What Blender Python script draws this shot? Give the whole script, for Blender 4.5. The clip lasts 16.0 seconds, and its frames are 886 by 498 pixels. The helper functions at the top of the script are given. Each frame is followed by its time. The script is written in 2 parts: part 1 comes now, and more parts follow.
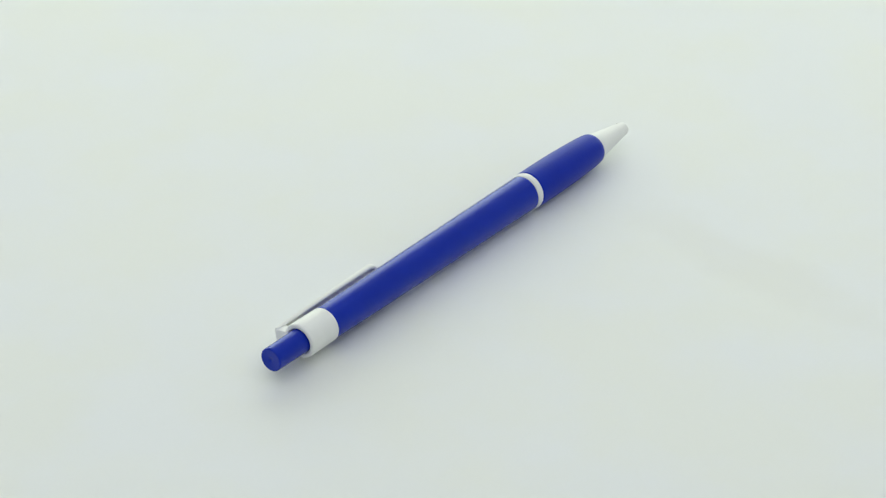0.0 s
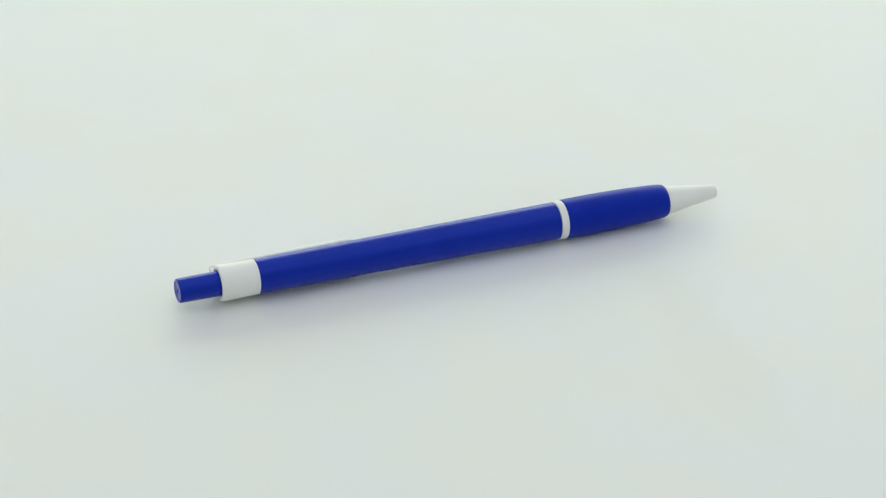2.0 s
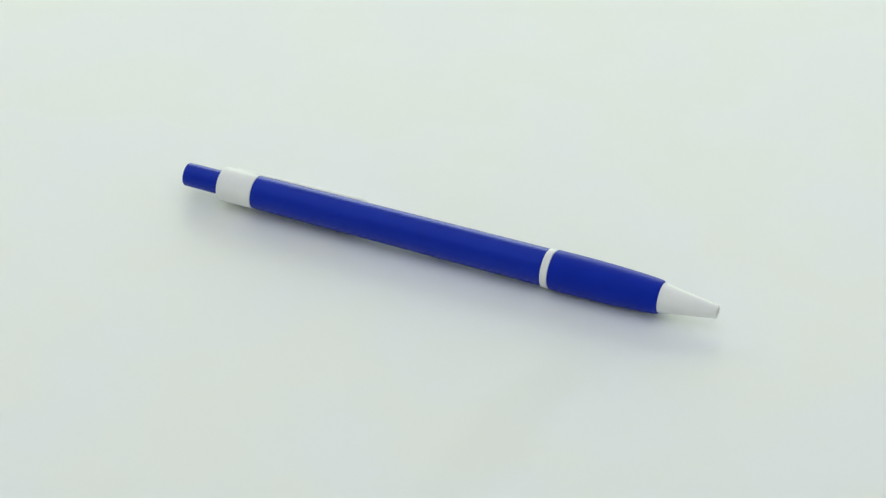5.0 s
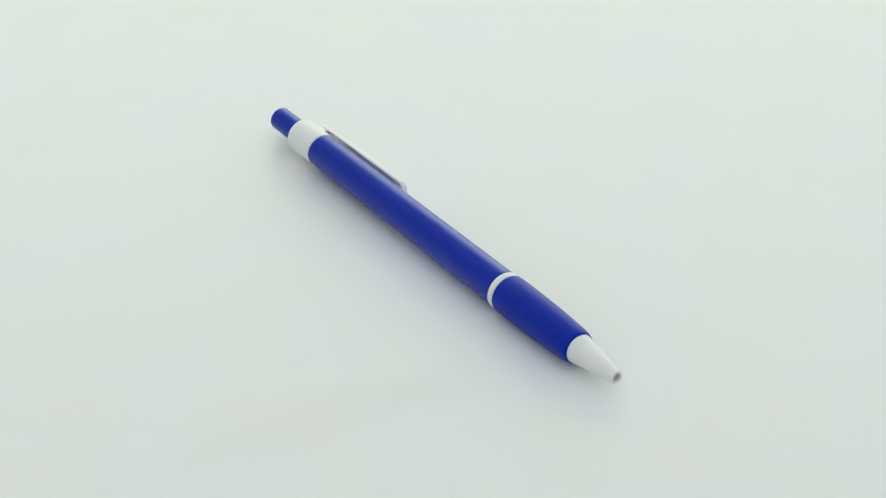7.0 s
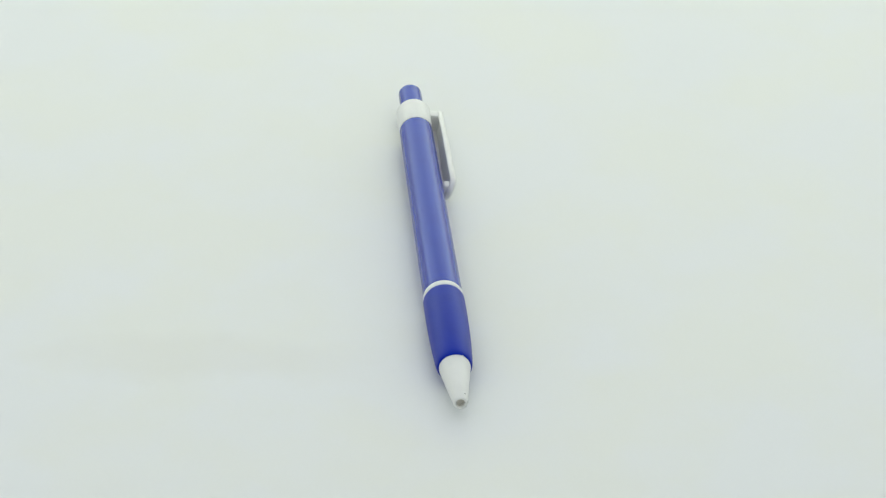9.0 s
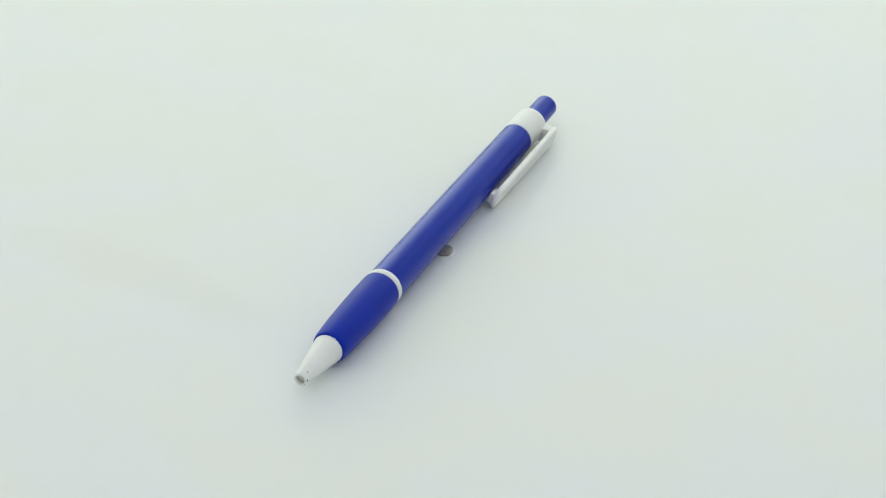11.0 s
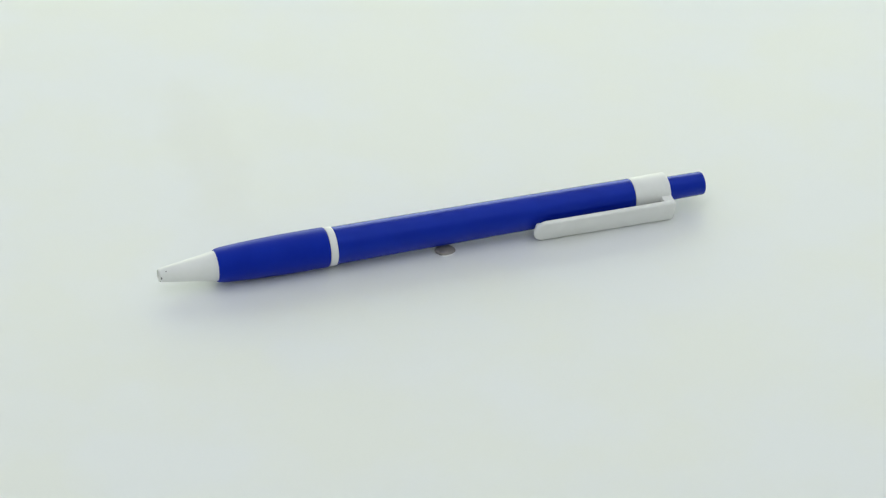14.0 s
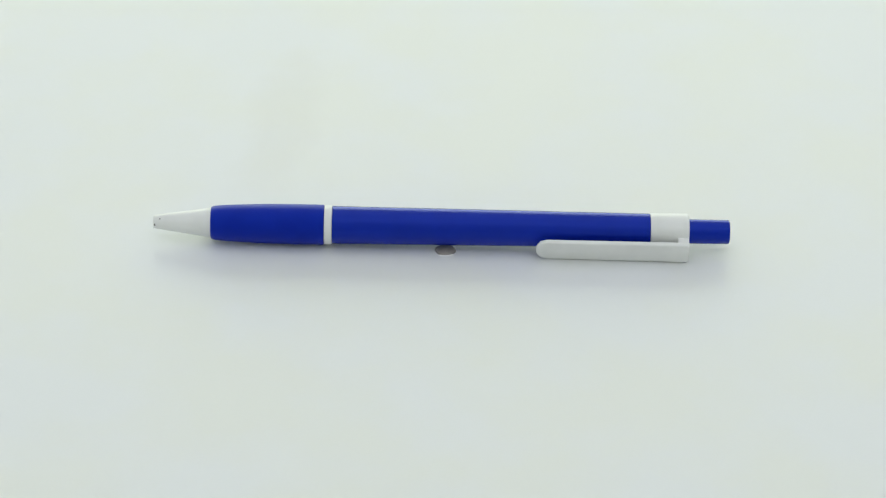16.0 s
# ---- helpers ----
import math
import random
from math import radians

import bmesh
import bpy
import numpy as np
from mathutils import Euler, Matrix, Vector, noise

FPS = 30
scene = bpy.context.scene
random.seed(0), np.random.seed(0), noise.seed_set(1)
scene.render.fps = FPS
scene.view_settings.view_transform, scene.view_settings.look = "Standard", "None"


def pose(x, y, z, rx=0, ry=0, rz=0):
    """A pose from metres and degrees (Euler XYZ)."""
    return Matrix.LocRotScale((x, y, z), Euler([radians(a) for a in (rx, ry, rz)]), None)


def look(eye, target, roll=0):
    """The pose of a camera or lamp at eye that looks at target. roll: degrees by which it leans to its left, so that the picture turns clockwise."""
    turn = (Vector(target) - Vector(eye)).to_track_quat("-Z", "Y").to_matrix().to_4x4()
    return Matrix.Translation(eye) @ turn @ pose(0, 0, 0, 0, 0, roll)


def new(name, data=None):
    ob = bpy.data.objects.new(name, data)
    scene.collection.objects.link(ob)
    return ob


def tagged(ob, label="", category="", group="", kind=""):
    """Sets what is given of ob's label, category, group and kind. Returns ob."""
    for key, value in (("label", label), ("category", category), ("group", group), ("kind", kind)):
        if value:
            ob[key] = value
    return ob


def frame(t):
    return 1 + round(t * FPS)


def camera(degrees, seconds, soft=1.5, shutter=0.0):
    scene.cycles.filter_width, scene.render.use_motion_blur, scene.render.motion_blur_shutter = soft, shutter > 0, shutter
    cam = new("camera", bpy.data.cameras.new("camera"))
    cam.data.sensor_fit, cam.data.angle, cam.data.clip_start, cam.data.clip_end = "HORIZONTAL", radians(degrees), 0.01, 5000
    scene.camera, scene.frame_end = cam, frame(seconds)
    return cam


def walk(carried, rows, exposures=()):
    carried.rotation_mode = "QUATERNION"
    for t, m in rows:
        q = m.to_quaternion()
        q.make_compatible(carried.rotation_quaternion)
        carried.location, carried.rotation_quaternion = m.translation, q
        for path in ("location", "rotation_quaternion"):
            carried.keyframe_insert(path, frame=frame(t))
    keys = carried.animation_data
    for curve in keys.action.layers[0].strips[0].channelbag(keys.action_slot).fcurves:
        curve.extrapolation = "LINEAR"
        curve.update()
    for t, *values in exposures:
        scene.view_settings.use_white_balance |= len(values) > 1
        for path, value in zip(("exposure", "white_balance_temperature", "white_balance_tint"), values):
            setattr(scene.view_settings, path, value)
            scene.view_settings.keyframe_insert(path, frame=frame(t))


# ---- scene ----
cam = camera(16.545, 16.0, soft=1.25)

EYE = Vector((0.0, -0.62743, 0.39404))
AIM = EYE + 0.7406 * Vector((-0.000747, 0.847272, -0.531159))
walk(cam, [(0.0, look(EYE, AIM, 1.654)), (16.0, look(EYE, AIM, 1.654))])


# ---- light ----
# A broad low window stands behind the turntable; larger dim side windows and a wide skylight above are added for fill;
# the unseen room is white and closed.
WIN_X0, WIN_X1, WIN_Z0, WIN_Z1, WIN_Y = -1.75, 1.50, 0.06, 0.96, 1.25
SKY_X0, SKY_X1, SKY_Y0, SKY_Y1 = -2.00, 1.80, -1.82, 1.16
ROOF_Z = 2.10
SIDE_Y0, SIDE_Y1, SIDE_Z0, SIDE_Z1 = -1.70, 1.10, 0.00, 1.90
RX0, RX1, RY0, RY1, RZ0, RZ1 = -2.1, 1.9, -1.9, WIN_Y, -0.80, ROOF_Z
WT = 0.12

world = bpy.data.worlds.new("sky")
scene.world = world
world.use_nodes = True
sky = world.node_tree.nodes.new("ShaderNodeTexSky")
sky.sky_type = "NISHITA"
sky.sun_disc = False
sky.sun_elevation = radians(35)
sky.sun_rotation = radians(180)
world.node_tree.links.new(sky.outputs["Color"], world.node_tree.nodes["Background"].inputs["Color"])
world.node_tree.nodes["Background"].inputs["Strength"].default_value = 0.08


def area_light(name, m, sx, sy, watts, color):
    data = bpy.data.lights.new(name, "AREA")
    data.shape, data.size, data.size_y = "RECTANGLE", sx, sy
    data.energy, data.color = watts, color
    ob = new(name, data)
    ob.matrix_world = m
    return ob


win_mid = Vector(((WIN_X0 + WIN_X1) / 2, WIN_Y + 0.03, (WIN_Z0 + WIN_Z1) / 2))
area_light("window_daylight", look(win_mid, win_mid + Vector((0, -1, 0))),
           WIN_X1 - WIN_X0 - 0.10, WIN_Z1 - WIN_Z0 - 0.10, 17.2, (0.910, 1.0, 0.76))
# Added overhead fill that lightens the shadows, bluish to leave them lilac.
sky_mid = Vector(((SKY_X0 + SKY_X1) / 2, (SKY_Y0 + SKY_Y1) / 2, ROOF_Z + 0.03))
area_light("overhead_fill", look(sky_mid, sky_mid - Vector((0, 0, 1))), SKY_X1 - SKY_X0 - 0.10, SKY_Y1 - SKY_Y0 - 0.10,
           27.2, (0.945, 0.974, 0.985))
# Weak side fill, added to soften the shadows; no source is known there.
for x, way in ((RX0 - 0.03, 1), (RX1 + 0.03, -1)):
    mid = Vector((x, (SIDE_Y0 + SIDE_Y1) / 2, (SIDE_Z0 + SIDE_Z1) / 2))
    area_light("side_fill", look(mid, mid + Vector((way, 0, 0))), SIDE_Y1 - SIDE_Y0 - 0.10, SIDE_Z1 - SIDE_Z0 - 0.10, 6.0, (0.935, 0.975, 0.945))
scene.view_settings.exposure = 0.0


# ---- materials ----
def node_material(name):
    mat = bpy.data.materials.new(name)
    mat.use_nodes = True
    return mat, mat.node_tree, mat.node_tree.nodes["Principled BSDF"]


def surface(name, c1, c2, scale, rough, rough_var=0.06, fine=0.0, bump=0.0, bump_scale=400.0, ior=1.5, sheen_level=0.5, tint=(1, 1, 1),
            detail=3.0, lo=0.35, hi=0.65, soft_light=0.0):
    """Paint or plastic: two close tones mixed by a large noise and a fine grain, uneven gloss, fine relief."""
    mat, tree, bsdf = node_material(name)
    n, link = tree.nodes, tree.links.new
    coord = n.new("ShaderNodeTexCoord")
    big = n.new("ShaderNodeTexNoise")
    big.inputs["Scale"].default_value = scale
    big.inputs["Detail"].default_value = detail
    link(coord.outputs["Object"], big.inputs["Vector"])
    ramp = n.new("ShaderNodeMapRange")
    ramp.inputs["From Min"].default_value, ramp.inputs["From Max"].default_value = lo, hi
    link(big.outputs["Fac"], ramp.inputs["Value"])
    grain = n.new("ShaderNodeTexNoise")
    grain.inputs["Scale"].default_value = bump_scale
    grain.inputs["Detail"].default_value = 2.0
    link(coord.outputs["Object"], grain.inputs["Vector"])
    mix = n.new("ShaderNodeMix")
    mix.data_type = "RGBA"
    mix.inputs["A"].default_value, mix.inputs["B"].default_value = (*c1, 1), (*c2, 1)
    link(ramp.outputs["Result"], mix.inputs["Factor"])
    tone = n.new("ShaderNodeMapRange")
    tone.inputs["To Min"].default_value, tone.inputs["To Max"].default_value = 1 - fine, 1 + fine
    link(grain.outputs["Fac"], tone.inputs["Value"])
    hsv = n.new("ShaderNodeHueSaturation")
    link(tone.outputs["Result"], hsv.inputs["Value"])
    link(mix.outputs["Result"], hsv.inputs["Color"])
    link(hsv.outputs["Color"], bsdf.inputs["Base Color"])
    gloss = n.new("ShaderNodeMapRange")
    gloss.inputs["To Min"].default_value = max(0.02, rough - rough_var)
    gloss.inputs["To Max"].default_value = rough + rough_var
    link(big.outputs["Fac"], gloss.inputs["Value"])
    link(gloss.outputs["Result"], bsdf.inputs["Roughness"])
    bsdf.inputs["IOR"].default_value = ior
    bsdf.inputs["Specular IOR Level"].default_value = sheen_level
    bsdf.inputs["Specular Tint"].default_value = (*tint, 1)
    if soft_light:
        bsdf.inputs["Subsurface Weight"].default_value = soft_light
        bsdf.inputs["Subsurface Radius"].default_value = (1.0, 0.9, 0.8)
        bsdf.inputs["Subsurface Scale"].default_value = 0.0006
    if bump:
        relief = n.new("ShaderNodeBump")
        relief.inputs["Strength"].default_value = bump
        relief.inputs["Distance"].default_value = 0.0002
        link(grain.outputs["Fac"], relief.inputs["Height"])
        link(relief.outputs["Normal"], bsdf.inputs["Normal"])
    return mat


M_BLUE = surface("glossy_blue_plastic", (0.0002, 0.012, 0.30), (0.0004, 0.014, 0.33), 120, 0.25, 0.03, 0.02, 0.10, 200,
                 ior=1.5, sheen_level=1.0, tint=(0.16, 0.28, 1.0))
M_GRIP = surface("satin_blue_rubber", (0.0040, 0.016, 0.32), (0.0050, 0.019, 0.35), 150, 0.42, 0.05, 0.03, 0.10, 1800,
                 ior=1.5, sheen_level=0.45, tint=(0.12, 0.30, 1.0))
M_WHITE = surface("white_plastic", (0.80, 0.80, 0.775), (0.84, 0.84, 0.815), 130, 0.38, 0.06, 0.015, 0.06, 900)
M_PLATE = surface("white_turntable_laminate", (0.797, 0.803, 0.768), (0.795, 0.806, 0.815), 24, 0.42, 0.08, 0.01, 0.05, 1500,
                  detail=4.0, lo=0.40, hi=0.60)


def smudge(mat, cx, cy, turn, long, wide, color, strength):
    """A soft-edged, uneven smear wiped over a surface, as long and wide as given."""
    tree = mat.node_tree
    n, link = tree.nodes, tree.links.new
    bsdf = n["Principled BSDF"]
    before = bsdf.inputs["Base Color"].links[0].from_socket
    coord, place, wander, shift = (n.new("ShaderNodeTexCoord"), n.new("ShaderNodeMapping"), n.new("ShaderNodeTexNoise"), n.new("ShaderNodeVectorMath"))
    place.vector_type = "TEXTURE"
    place.inputs["Location"].default_value = (cx, cy, 0)
    place.inputs["Rotation"].default_value = (0, 0, radians(turn))
    place.inputs["Scale"].default_value = (long, wide, 1)
    wander.inputs["Scale"].default_value, wander.inputs["Detail"].default_value = 55, 3
    shift.operation = "MULTIPLY_ADD"
    shift.inputs[1].default_value = (0.5, 1.5, 0)
    ball = n.new("ShaderNodeTexGradient")
    ball.gradient_type = "SPHERICAL"
    level = n.new("ShaderNodeMapRange")
    level.inputs["From Max"].default_value, level.inputs["To Max"].default_value = 0.55, strength
    mix = n.new("ShaderNodeMix")
    mix.data_type = "RGBA"
    mix.inputs["B"].default_value = (*color, 1)
    link(coord.outputs["Object"], place.inputs["Vector"])
    link(coord.outputs["Object"], wander.inputs["Vector"])
    link(wander.outputs["Color"], shift.inputs[0])
    link(place.outputs["Vector"], shift.inputs[2])
    centre = n.new("ShaderNodeVectorMath")
    centre.operation = "SUBTRACT"
    centre.inputs[1].default_value = (0.25, 0.75, 0)
    link(shift.outputs["Vector"], centre.inputs[0])
    link(centre.outputs["Vector"], ball.inputs["Vector"])
    link(ball.outputs["Fac"], level.inputs["Value"])
    link(level.outputs["Result"], mix.inputs["Factor"])
    link(before, mix.inputs["A"])
    link(mix.outputs["Result"], bsdf.inputs["Base Color"])


smudge(M_PLATE, 0.0425, -0.060, 86, 0.046, 0.011, (0.745, 0.738, 0.700), 0.38)
M_DIRT = surface("dark_dirt", (0.06, 0.05, 0.045), (0.12, 0.10, 0.09), 900, 0.7)
# The shade inside the bore is put into this greyer plastic colour.
M_INNER = surface("shaded_bore_plastic", (0.50, 0.48, 0.43), (0.58, 0.55, 0.50), 600, 0.6)
M_WALL = surface("white_wall_paint", (0.78, 0.79, 0.77), (0.82, 0.83, 0.81), 3, 0.75, 0.05, 0.02, 0.15, 220)
M_DRAPE = surface("pale_wall_paint", (0.77, 0.78, 0.77), (0.81, 0.82, 0.81), 3, 0.8, 0.05, 0.03, 0.15, 220)
M_FLOOR = surface("grey_floor_vinyl", (0.32, 0.32, 0.31), (0.40, 0.40, 0.39), 5, 0.5, 0.08, 0.05, 0.1, 180)
M_TABLE = surface("white_table_paint", (0.76, 0.77, 0.75), (0.81, 0.82, 0.80), 6, 0.5, 0.06, 0.02, 0.08, 300)
M_FRAME = surface("white_window_paint", (0.78, 0.79, 0.78), (0.82, 0.83, 0.82), 9, 0.4, 0.06, 0.02, 0.08, 300)


def glass_material():
    mat, tree, bsdf = node_material("window_glass")
    bsdf.inputs["Transmission Weight"].default_value = 1.0
    bsdf.inputs["Roughness"].default_value = 0.0
    bsdf.inputs["IOR"].default_value = 1.45
    return mat


M_GLASS = glass_material()


def glue_material():
    mat, tree, bsdf = node_material("cloudy_glue")
    n, link = tree.nodes, tree.links.new
    cloud = n.new("ShaderNodeTexNoise")
    cloud.inputs["Scale"].default_value = 900
    coord = n.new("ShaderNodeTexCoord")
    link(coord.outputs["Object"], cloud.inputs["Vector"])
    mix = n.new("ShaderNodeMix")
    mix.data_type = "RGBA"
    mix.inputs["A"].default_value, mix.inputs["B"].default_value = (0.30, 0.27, 0.25, 1), (0.54, 0.50, 0.46, 1)
    link(cloud.outputs["Fac"], mix.inputs["Factor"])
    link(mix.outputs["Result"], bsdf.inputs["Base Color"])
    bsdf.inputs["Transmission Weight"].default_value = 0.45
    bsdf.inputs["Roughness"].default_value = 0.18
    bsdf.inputs["IOR"].default_value = 1.42
    return mat


M_GLUE = glue_material()


# ---- mesh helpers ----
def finish(name, bm, material, smooth=True, sharp=35):
    bmesh.ops.recalc_face_normals(bm, faces=bm.faces)
    mesh = bpy.data.meshes.new(name)
    for f in bm.faces:
        f.smooth = smooth
    if smooth:
        for e in bm.edges:
            if len(e.link_faces) == 2 and e.calc_face_angle(0) > radians(sharp):
                e.smooth = False
    bm.to_mesh(mesh)
    bm.free()
    mesh.materials.append(material)
    return mesh


def part(name, bm, material, parent, label="", smooth=True, sharp=35):
    ob = new(name, finish(name, bm, material, smooth, sharp))
    ob.parent = parent
    return tagged(ob, label)


def box(bm, x0, x1, y0, y1, z0, z1, bevel=0.0, seg=2):
    made = bmesh.ops.create_cube(bm, size=1.0)
    for v in made["verts"]:
        v.co = Vector(((x0 + x1) / 2 + v.co.x * (x1 - x0), (y0 + y1) / 2 + v.co.y * (y1 - y0),
                       (z0 + z1) / 2 + v.co.z * (z1 - z0)))
    if bevel:
        edges = list({e for v in made["verts"] for e in v.link_edges})
        bmesh.ops.bevel(bm, geom=edges, offset=bevel, segments=seg, affect="EDGES", profile=0.5)
    return bm


def lathe(profile, m, seg=96, axis="X"):
    """A closed solid of revolution: profile of (along, radius); radius 0 closes to a pole."""
    bm = bmesh.new()
    rings = []
    for s, r in profile:
        if r <= 0:
            co = (s, 0, 0) if axis == "X" else (0, 0, s)
            rings.append([bm.verts.new(m @ Vector(co))])
            continue
        ring = []
        for k in range(seg):
            a = 2 * math.pi * k / seg
            co = (s, r * math.cos(a), r * math.sin(a)) if axis == "X" else (r * math.cos(a), r * math.sin(a), s)
            ring.append(bm.verts.new(m @ Vector(co)))
        rings.append(ring)
    for a, b in zip(rings, rings[1:]):
        for k in range(seg):
            j = (k + 1) % seg
            if len(a) == 1 and len(b) == 1:
                break
            if len(a) == 1:
                bm.faces.new((a[0], b[k], b[j]))
            elif len(b) == 1:
                bm.faces.new((a[k], a[j], b[0]))
            else:
                bm.faces.new((a[k], a[j], b[j], b[k]))
    return bm


MM = 0.001


def mm(rows):
    return [(a * MM, r * MM) for a, r in rows]


# ---- room ----
def plain(name, material, x0, x1, y0, y1, z0, z1, label, category, kind="structure", bevel=0.0):
    ob = new(name, finish(name, box(bmesh.new(), x0, x1, y0, y1, z0, z1, bevel), material, smooth=False))
    return tagged(ob, label, category, kind=kind)


plain("floor", M_FLOOR, RX0 - WT, RX1 + WT, RY0 - WT, RY1 + WT, RZ0 - 0.1, RZ0, "grey vinyl studio floor", "floor")


def opening(name, label, category, u0, u1, v0, v1, a0, a1, b0, b1, make):
    """A plate from u0..u1 by v0..v1 with the opening a0..a1 by b0..b1 in it."""
    bm = bmesh.new()
    make(bm, u0, a0, v0, v1)
    make(bm, a1, u1, v0, v1)
    make(bm, a0, a1, v0, b0)
    make(bm, a0, a1, b1, v1)
    tagged(new(name, finish(name, bm, M_WALL, smooth=False)), label, category, kind="structure")


def skylight():
    opening("ceiling", "white painted ceiling with a wide opening added for fill light", "ceiling", RX0 - WT, RX1 + WT, RY0 - WT, RY1 + WT,
            SKY_X0, SKY_X1, SKY_Y0, SKY_Y1, lambda b, x0, x1, y0, y1: box(b, x0, x1, y0, y1, RZ1, RZ1 + 0.1))
    # Unseen skylight, added only to carry the overhead fill.
    win = tagged(new("fill_skylight"), "added unseen skylight for overhead fill, with a frosted white frame", "skylight", kind="structure")
    w, bm = 0.045, bmesh.new()
    for x0, x1, y0, y1 in ((SKY_X0, SKY_X0 + w, SKY_Y0, SKY_Y1), (SKY_X1 - w, SKY_X1, SKY_Y0, SKY_Y1),
                           (SKY_X0 + w, SKY_X1 - w, SKY_Y0, SKY_Y0 + w), (SKY_X0 + w, SKY_X1 - w, SKY_Y1 - w, SKY_Y1)):
        box(bm, x0, x1, y0, y1, RZ1 + 0.005, RZ1 + 0.095, 0.003)
    part("window_frame", bm, M_FRAME, win, smooth=False)
    pane = part("pane", box(bmesh.new(), SKY_X0 + w, SKY_X1 - w, SKY_Y0 + w, SKY_Y1 - w, RZ1 + 0.06, RZ1 + 0.066),
                M_GLASS, win, "clear glass pane", smooth=False)
    pane.visible_shadow = False


skylight()
plain("wall_south", M_DRAPE, RX0 - WT, RX1 + WT, RY0 - WT, RY0, RZ0, RZ1, "plain pale painted wall", "wall")


def side_fill_window(name, x0, x1, wall, wall_label):
    opening(wall, wall_label, "wall", RY0, RY1, RZ0, RZ1, SIDE_Y0, SIDE_Y1, SIDE_Z0, SIDE_Z1,
            lambda b, y0, y1, z0, z1: box(b, x0, x1, y0, y1, z0, z1))
    # The side windows are unseen, added to house the side fill.
    win = tagged(new(name), "added unseen white-framed side window for soft fill light", "window", kind="structure")
    w, bm = 0.05, bmesh.new()
    for y0, y1, z0, z1 in ((SIDE_Y0, SIDE_Y0 + w, SIDE_Z0, SIDE_Z1), (SIDE_Y1 - w, SIDE_Y1, SIDE_Z0, SIDE_Z1),
                           (SIDE_Y0 + w, SIDE_Y1 - w, SIDE_Z0, SIDE_Z0 + w), (SIDE_Y0 + w, SIDE_Y1 - w, SIDE_Z1 - w, SIDE_Z1)):
        box(bm, x0 + 0.01, x1 - 0.01, y0, y1, z0, z1, 0.004)
    part("window_frame", bm, M_FRAME, win, smooth=False)
    mid = (x0 + x1) / 2
    outer = mid + 0.02 * (1 if mid > 0 else -1)
    pane = part("pane", box(bmesh.new(), outer - 0.003, outer + 0.003, SIDE_Y0 + w, SIDE_Y1 - w, SIDE_Z0 + w, SIDE_Z1 - w),
                M_GLASS, win, "clear glass pane", smooth=False)
    pane.visible_shadow = False


side_fill_window("fill_window_west", RX0 - WT, RX0, "wall_west", "white painted wall with a side window added for fill")
side_fill_window("fill_window_east", RX1, RX1 + WT, "wall_east", "white painted wall with a side window added for fill")


def window_wall():
    y0, y1 = RY1, RY1 + WT
    opening("wall_north", "white painted wall with a wide window opening", "wall", RX0 - WT, RX1 + WT, RZ0, RZ1,
            WIN_X0, WIN_X1, WIN_Z0, WIN_Z1, lambda b, x0, x1, z0, z1: box(b, x0, x1, y0, y1, z0, z1))
    win = tagged(new("window_1"), "wide white-framed window full of soft daylight", "window", kind="structure")
    bm = bmesh.new()
    w = 0.05
    box(bm, WIN_X0, WIN_X0 + w, y0 + 0.01, y1 - 0.01, WIN_Z0, WIN_Z1, 0.004)
    box(bm, WIN_X1 - w, WIN_X1, y0 + 0.01, y1 - 0.01, WIN_Z0, WIN_Z1, 0.004)
    box(bm, WIN_X0 + w, WIN_X1 - w, y0 + 0.01, y1 - 0.01, WIN_Z0, WIN_Z0 + w, 0.004)
    box(bm, WIN_X0 + w, WIN_X1 - w, y0 + 0.01, y1 - 0.01, WIN_Z1 - w, WIN_Z1, 0.004)
    part("window_frame", bm, M_FRAME, win, smooth=False)
    pane = part("pane", box(bmesh.new(), WIN_X0 + w, WIN_X1 - w, y0 + 0.075, y0 + 0.081, WIN_Z0 + w, WIN_Z1 - w),
                M_GLASS, win, "clear glass pane", smooth=False)
    pane.visible_shadow = False


window_wall()


# ---- table and turntable ----
PLATE_R, PLATE_T = 0.255, 0.012


def table():
    top_z = -0.046
    thing = tagged(new("table"), "white painted table under the turntable", "table")
    part("tabletop", box(bmesh.new(), -1.30, 1.10, -0.42, WIN_Y - 0.005, top_z - 0.03, top_z, 0.003), M_TABLE, thing, smooth=False)
    for x in (-1.24, 1.04):
        for y in (-0.36, 1.18):
            part("leg", box(bmesh.new(), x - 0.025, x + 0.025, y - 0.025, y + 0.025, RZ0, top_z - 0.03, 0.003),
                 M_TABLE, thing, smooth=False)


def turntable():
    thing = tagged(new("turntable"), "round smooth white turntable plate, faintly smudged", "turntable")
    top = [(-PLATE_T, 0.012), (-PLATE_T, PLATE_R - 0.002), (-PLATE_T + 0.002, PLATE_R),
           (-0.0025, PLATE_R), (-0.0007, PLATE_R - 0.0007), (0.0, PLATE_R - 0.0025)]
    top += [(0.0, PLATE_R * k / 8) for k in range(7, 0, -1)]
    top += [(0.0, 0.004), (0.0, 0.0)]
    part("plate", lathe([(-PLATE_T, 0.0)] + top, Matrix(), 160, "Z"), M_PLATE, thing, sharp=50)
    foot = [(-0.046, 0.0), (-0.046, 0.118), (-0.044, 0.12), (-0.018, 0.12), (-PLATE_T, 0.11), (-PLATE_T, 0.0)]
    part("base", lathe(foot, Matrix(), 96, "Z"), M_TABLE, thing)
    return thing


table()
TURNTABLE = turntable()


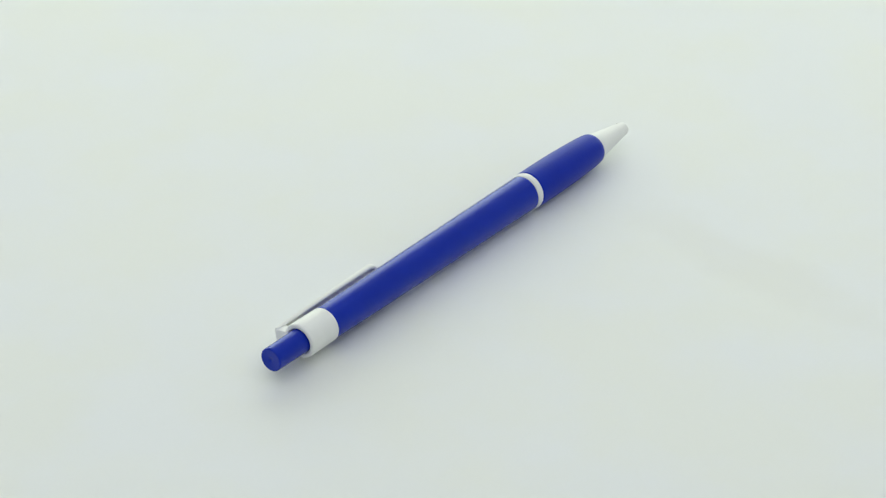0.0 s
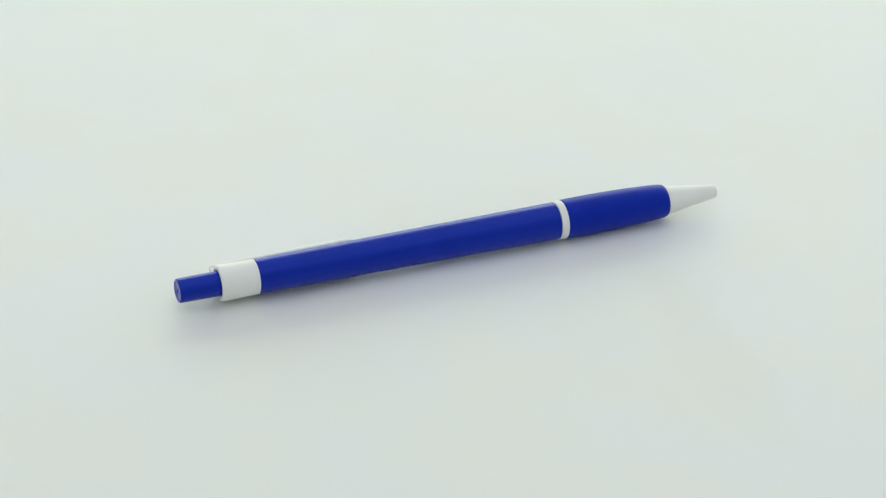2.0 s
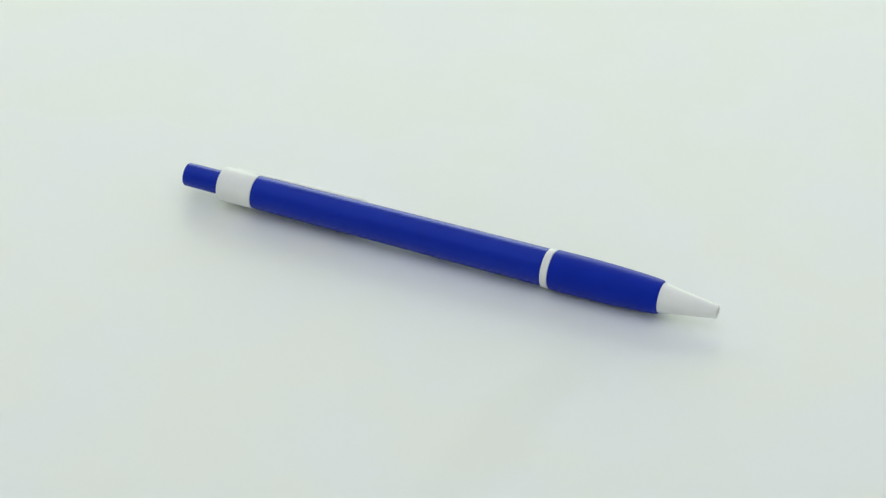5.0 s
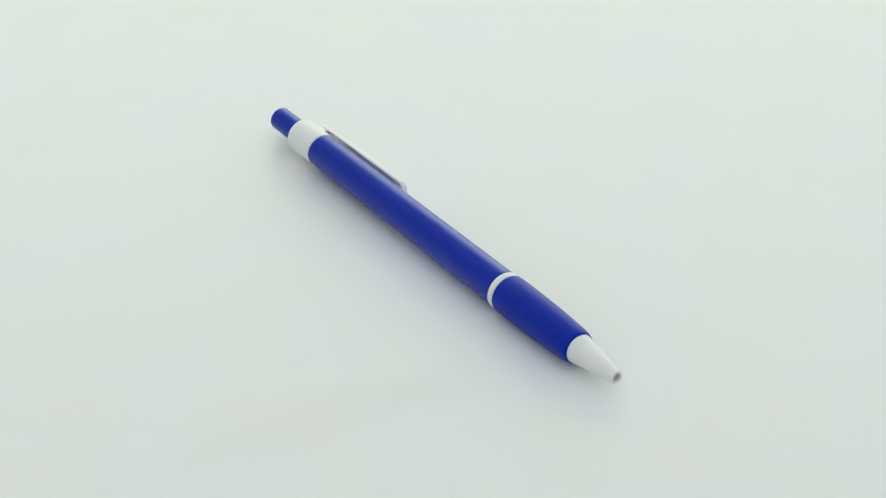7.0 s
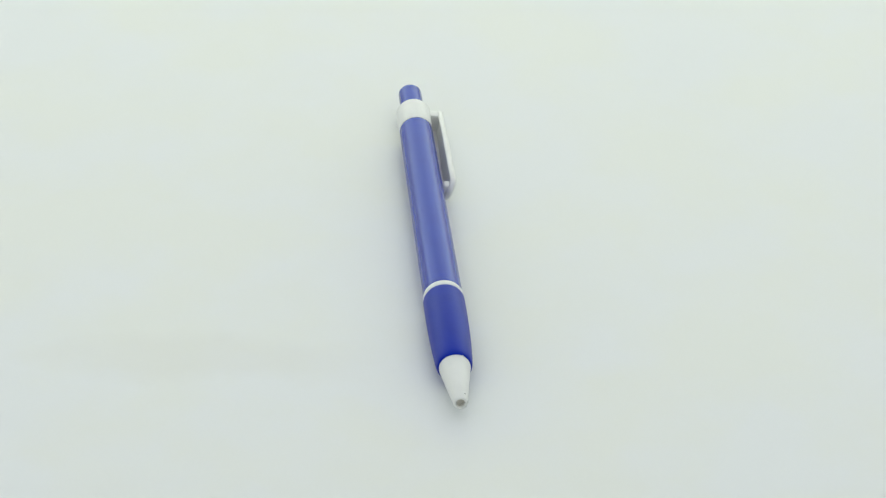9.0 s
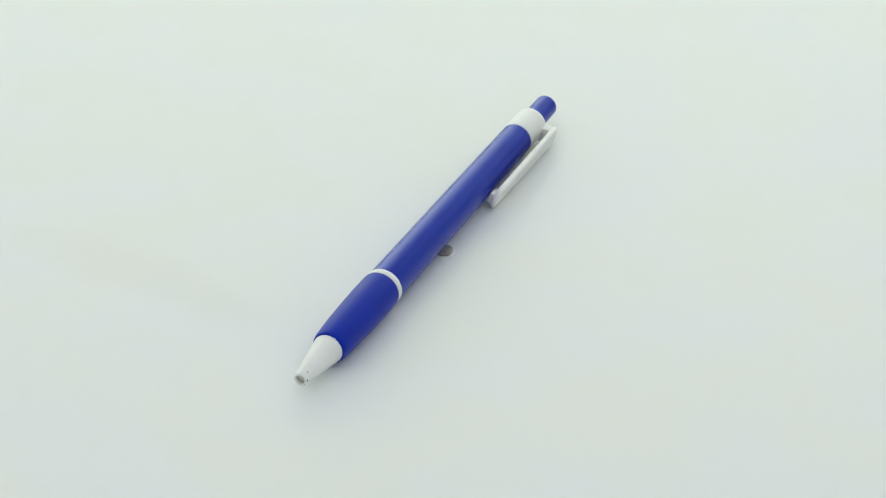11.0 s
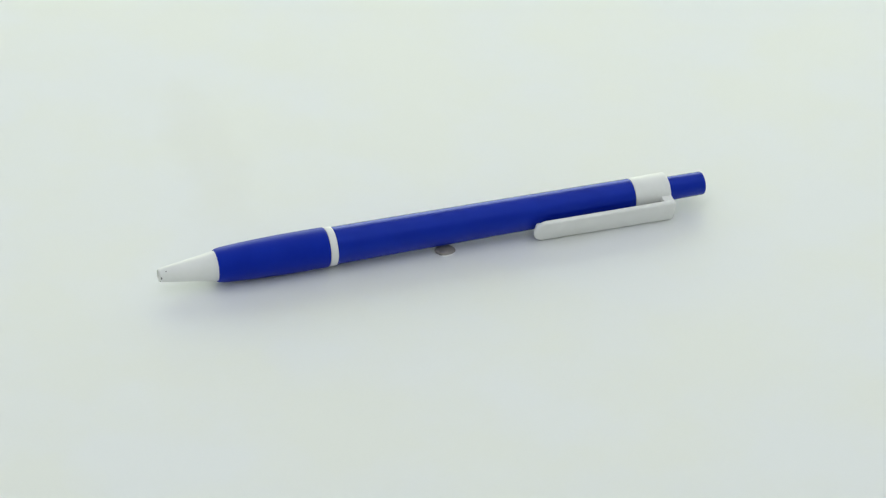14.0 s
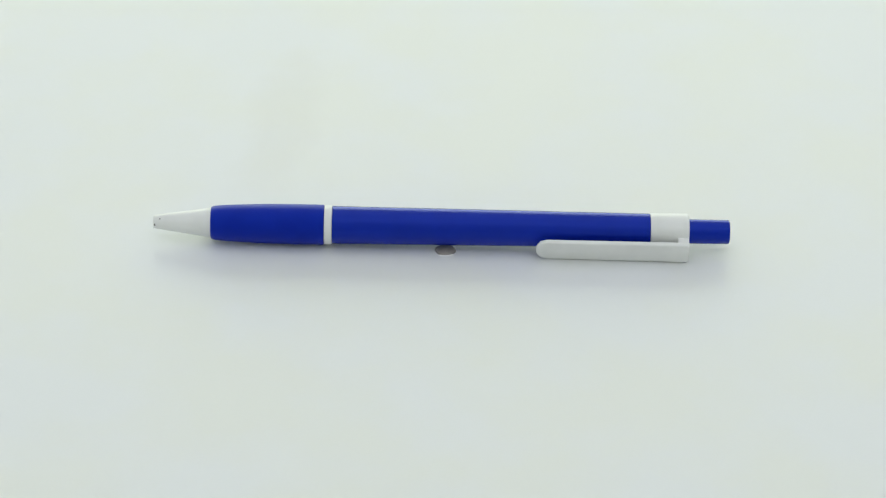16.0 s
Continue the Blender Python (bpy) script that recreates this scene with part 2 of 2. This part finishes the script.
def glue_drop():
    """A low uneven dome that holds the pen to the plate."""
    bm = lathe(mm([(-0.02, 0.0), (-0.02, 2.55), (0.10, 2.68), (0.35, 2.60), (0.62, 2.25), (0.82, 1.60), (0.92, 0.85), (0.95, 0.0)]), Matrix(), 48, "Z")
    for v in bm.verts:
        k = 1 + 0.10 * noise.noise(Vector((v.co.x, v.co.y, 0.0)) * 420)
        v.co = Vector((v.co.x * k * 0.97, v.co.y * k * 0.86 - 0.0004, v.co.z))
    ob = new("glue_drop", finish("glue_drop", bm, M_GLUE, sharp=60))
    # A white arc models the bright glint along the drop's near edge.
    glint_rim = lathe(mm([(-0.01, 2.45), (-0.01, 2.92), (0.05, 2.90), (0.16, 2.76), (0.18, 2.62), (0.10, 2.45), (-0.01, 2.45)]), Matrix(), 48, "Z")
    away = [f for f in glint_rim.faces if not 62 < math.degrees(math.atan2(f.calc_center_median().y, f.calc_center_median().x)) < 138]
    bmesh.ops.delete(glint_rim, geom=away, context="FACES")
    bmesh.ops.holes_fill(glint_rim, edges=glint_rim.edges, sides=8)
    for v in glint_rim.verts:
        k = 1 + 0.10 * noise.noise(Vector((v.co.x, v.co.y, 0.0)) * 420)
        v.co = Vector((v.co.x * k * 0.95, v.co.y * k * 0.87 - 0.0004, v.co.z))
    part("glint_rim", glint_rim, M_WHITE, ob, "thin white arc standing in for the drop's bright glint")
    return tagged(ob, "small cloudy grey glue drop beside the pen barrel", "glue")




# ---- the pen ----
# Along the pen: 0 at the push button's end, 0.140 at the tip. The pen rests on its grip and on its clip.
PEN = pose(-0.06899, -0.00314, 0.00545, 0, math.degrees(math.asin((0.00488 - 0.00414) / 0.140)), 0)


def pen_clip(pen):
    """The clip: a rounded bar beside the barrel with a bridge to the collar and a foot at its free end."""
    up, low, thick = Vector((7.60, 0.50)), Vector((5.55, -5.25)), 1.40
    along = (up - low).normalized()
    inward = Vector((-along.y, along.x))
    width = (up - low).length
    bm = bmesh.new()
    s0, s1, r = 10.05, 47.2, 2.75
    # outline of the bar in (along pen, across bar), rounded at the free end
    out = [(s0 + 0.7, 0.0), (s0 + 0.2, 0.2), (s0, 0.7), (s0, width - 0.7), (s0 + 0.2, width - 0.2), (s0 + 0.7, width)]
    rx, steps = r, 14
    for k in range(steps + 1):
        a = math.pi / 2 - math.pi * k / steps
        out.append((s1 - rx + rx * math.cos(a), width / 2 + width / 2 * math.sin(a)))

    def place(s, h, depth):
        q = low + along * h + inward * depth
        splay = (47.2 - s) / 37.0
        q = q + Vector((0.15 + 0.55 * (1 - h / width), 0.10 * (1 - h / width))) * splay
        swell = max(0.0, 1 - 0.4 * depth / thick) * min(1.0, max(0.0, h / width)) * (1 - splay)
        q = q + Vector((0.60, 0.50)) * swell
        return PEN @ (Vector((s, q.x, q.y)) * MM)

    layers = [(0.50, 0.0), (0.28, 0.05), (0.12, 0.15), (0.03, 0.32), (0.0, 0.55), (0.03, 0.85), (0.10, 1.10), (0.22, 1.32), (0.32, thick), (0.62, thick), (0.70, 1.32), (0.78, 0.55)]
    cx, cy = (s0 + s1) / 2, width / 2
    rings = []
    for inset, depth in layers:
        ring = []
        for s, h in out:
            fs = (abs(s - cx) - inset) / max(abs(s - cx), 1e-6)
            fh = max(0.0, (abs(h - cy) - inset)) / max(abs(h - cy), 1e-6)
            ring.append(bm.verts.new(place(cx + (s - cx) * fs, cy + (h - cy) * fh, depth)))
        rings.append(ring)
    n = len(out)
    for a, b in zip(rings, rings[1:]):
        for k in range(n):
            bm.faces.new((a[k], a[(k + 1) % n], b[(k + 1) % n], b[k]))
    bm.faces.new(rings[0])
    bm.faces.new(rings[-1])
    clip = part("clip", bm, M_WHITE, pen, "white plastic clip lying against the table side", sharp=40)

    def block(name, sa, sb, ha, hb, da, db, bevel, parent):
        b = bmesh.new()
        box(b, sa, sb, ha, hb, da, db, bevel, 3)
        for v in b.verts:
            rise = -0.28 * max(0.0, v.co.z - thick) if v.co.y > width / 2 else 0.0
            v.co = place(v.co.x, v.co.y + rise, v.co.z)
        return part(name, b, M_WHITE, parent, sharp=40)

    block("clip_bridge", s0 + 0.04, 12.8, 1.0, width - 0.35, 0.30, 4.4, 0.25, clip)
    block("clip_foot", 43.6, 46.3, 1.2, width - 1.5, 0.45, thick + 1.1, 0.5, clip)
    return clip


def ballpoint_pen():
    pen = tagged(new("ballpoint_pen"), "royal blue and white plastic click ballpoint pen lying on the turntable", "pen")
    # push button, with a small dimple in its end
    button = mm([(0.35, 0.0), (0.32, 0.35), (0.12, 0.55), (0.10, 1.2), (0.10, 2.2), (0.02, 2.45), (0.0, 2.6), (0.10, 2.82), (0.26, 2.90), (0.42, 2.93),
                 (0.62, 2.932), (3.0, 2.96), (10.5, 3.0), (12.5, 3.0), (12.5, 0.0)])
    part("push_button", lathe(button, PEN), M_BLUE, pen, "glossy blue push button", sharp=50)
    # collar: an open sleeve round the button
    collar = mm([(12.4, 3.04), (10.35, 3.10), (10.05, 3.25), (9.95, 3.5), (9.98, 3.95), (10.15, 4.20), (10.35, 4.29), (10.6, 4.33), (10.85, 4.332), (14.0, 4.31), (18.9, 4.225), (19.15, 4.22),
                 (19.3, 4.18), (19.36, 4.05), (19.36, 3.2), (12.4, 3.04)])
    part("collar", lathe(collar, PEN), M_WHITE, pen, "white plastic collar", sharp=50)
    # barrel: slightly tapered, waisted joints at both ends
    barrel = [(18.0, 0.0), (18.0, 3.9), (19.4, 3.95), (19.42, 4.06), (19.50, 4.13), (19.62, 4.17), (19.80, 4.172)]
    for k in range(1, 12):
        f = k / 12
        barrel.append((19.62 + (96.3 - 19.62) * f, 4.17 + 0.45 * f + 0.03 * math.sin(math.pi * f)))
    barrel += [(96.12, 4.619), (96.3, 4.62), (96.5, 4.58), (96.56, 4.45), (96.56, 4.1), (97.5, 4.1), (97.5, 0.0)]
    part("barrel", lathe(mm(barrel), PEN, 128), M_BLUE, pen, "glossy royal blue plastic barrel", sharp=50)
    ring = mm([(96.62, 4.0), (96.62, 4.55), (96.72, 4.70), (96.95, 4.76), (98.25, 4.78), (98.45, 4.72), (98.50, 4.55), (98.50, 4.0), (96.62, 4.0)])
    part("ring", lathe(ring, PEN, 128), M_WHITE, pen, "narrow white plastic ring", sharp=50)
    grip = mm([(98.3, 0.0), (98.3, 4.3), (98.56, 4.4), (98.58, 4.70), (98.68, 4.80), (98.82, 4.85), (99.1, 4.86), (101, 4.89), (105, 4.90), (109, 4.87), (113, 4.79), (117, 4.66),
               (120, 4.52), (122.5, 4.38), (124.2, 4.25), (125.1, 4.14), (125.7, 4.00), (126.0, 3.82), (126.04, 3.68), (125.8, 3.5), (125.0, 3.4), (125.0, 0.0)])
    part("grip", lathe(grip, PEN, 128), M_GRIP, pen, "satin blue swelling grip", sharp=60)
    tip = mm([(124.5, 0.0), (124.5, 3.5), (125.9, 3.63), (126.3, 3.62), (128.0, 3.36), (130.5, 2.99), (133.0, 2.63), (136.0, 2.20), (138.3, 1.86),
              (139.5, 1.68), (139.85, 1.58), (140.0, 1.42), (139.98, 1.12), (139.7, 1.02), (136.5, 0.95), (136.5, 0.0)])
    nose = part("tip", lathe(tip, PEN, 96), M_WHITE, pen, "white tapered plastic tip with an open bore", sharp=60)
    bore = mm([(136.6, 0.0), (136.6, 0.93), (139.5, 0.96), (139.55, 0.80), (139.2, 0.66), (139.2, 0.0)])
    part("bore", lathe(bore, PEN, 48), M_INNER, nose, "shaded bore of the tip")

    def speck(s, y, z, size, stretch):
        b = bmesh.new()
        bmesh.ops.create_icosphere(b, subdivisions=2, radius=1.0)
        centre = Vector((s, y, z)) * MM
        outward = Vector((0.35, y, z)).normalized()
        turn = outward.to_track_quat("Z", "X").to_matrix().to_4x4()
        m = PEN @ Matrix.Translation(centre) @ turn @ Matrix.Diagonal((size * stretch * MM, size * MM, 0.05 * MM, 1))
        for v in b.verts:
            v.co = m @ (v.co * (1 + 0.18 * noise.noise(v.co * 2.3 + Vector((s, y, z)))))
        part("dirt_speck", b, M_DIRT, nose, "small dark scuff")

    speck(138.35, 1.12, 1.47, 0.15, 1.0)
    speck(139.60, 1.64, 0.10, 0.17, 1.9)
    speck(139.80, 1.18, -1.05, 0.12, 1.6)
    b = bmesh.new()
    bmesh.ops.create_icosphere(b, subdivisions=2, radius=0.24 * MM)
    a = radians(62)
    for v in b.verts:
        v.co = PEN @ (Vector((v.co.x * 1.4, v.co.y, v.co.z)) + Vector((126.1, 3.62 * math.cos(a), 3.62 * math.sin(a))) * MM)
    part("moulding_burr", b, M_WHITE, nose, "tiny white moulding burr")
    pen_clip(pen)
    return pen


PEN_THING = ballpoint_pen()
GLUE = glue_drop()


# ---- movement ----
TURN = [(0.0, 53.2), (1.0, 38.0), (2.0, 22.75), (3.0, 7.5), (4.0, -7.75), (5.0, -23.0), (6.0, -38.3), (7.0, -53.55), (8.0, -68.75),
        (9.0, -83.9), (10.0, -99.0), (11.0, -114.0), (12.0, -129.15), (13.0, -144.3), (14.0, -159.5), (14.6, -168.7), (15.0, -174.8),
        (15.2, -177.8), (15.3, -179.1), (15.4, -179.3), (16.0, -179.3)]


def motions():
    walk(TURNTABLE, [(t, pose(0, 0, 0, 0, 0, a)) for t, a in TURN])
    walk(PEN_THING, [(t, pose(0, 0, 0, 0, 0, a)) for t, a in TURN])
    walk(GLUE, [(t, pose(0, 0, 0, 0, 0, a)) for t, a in TURN])


motions()
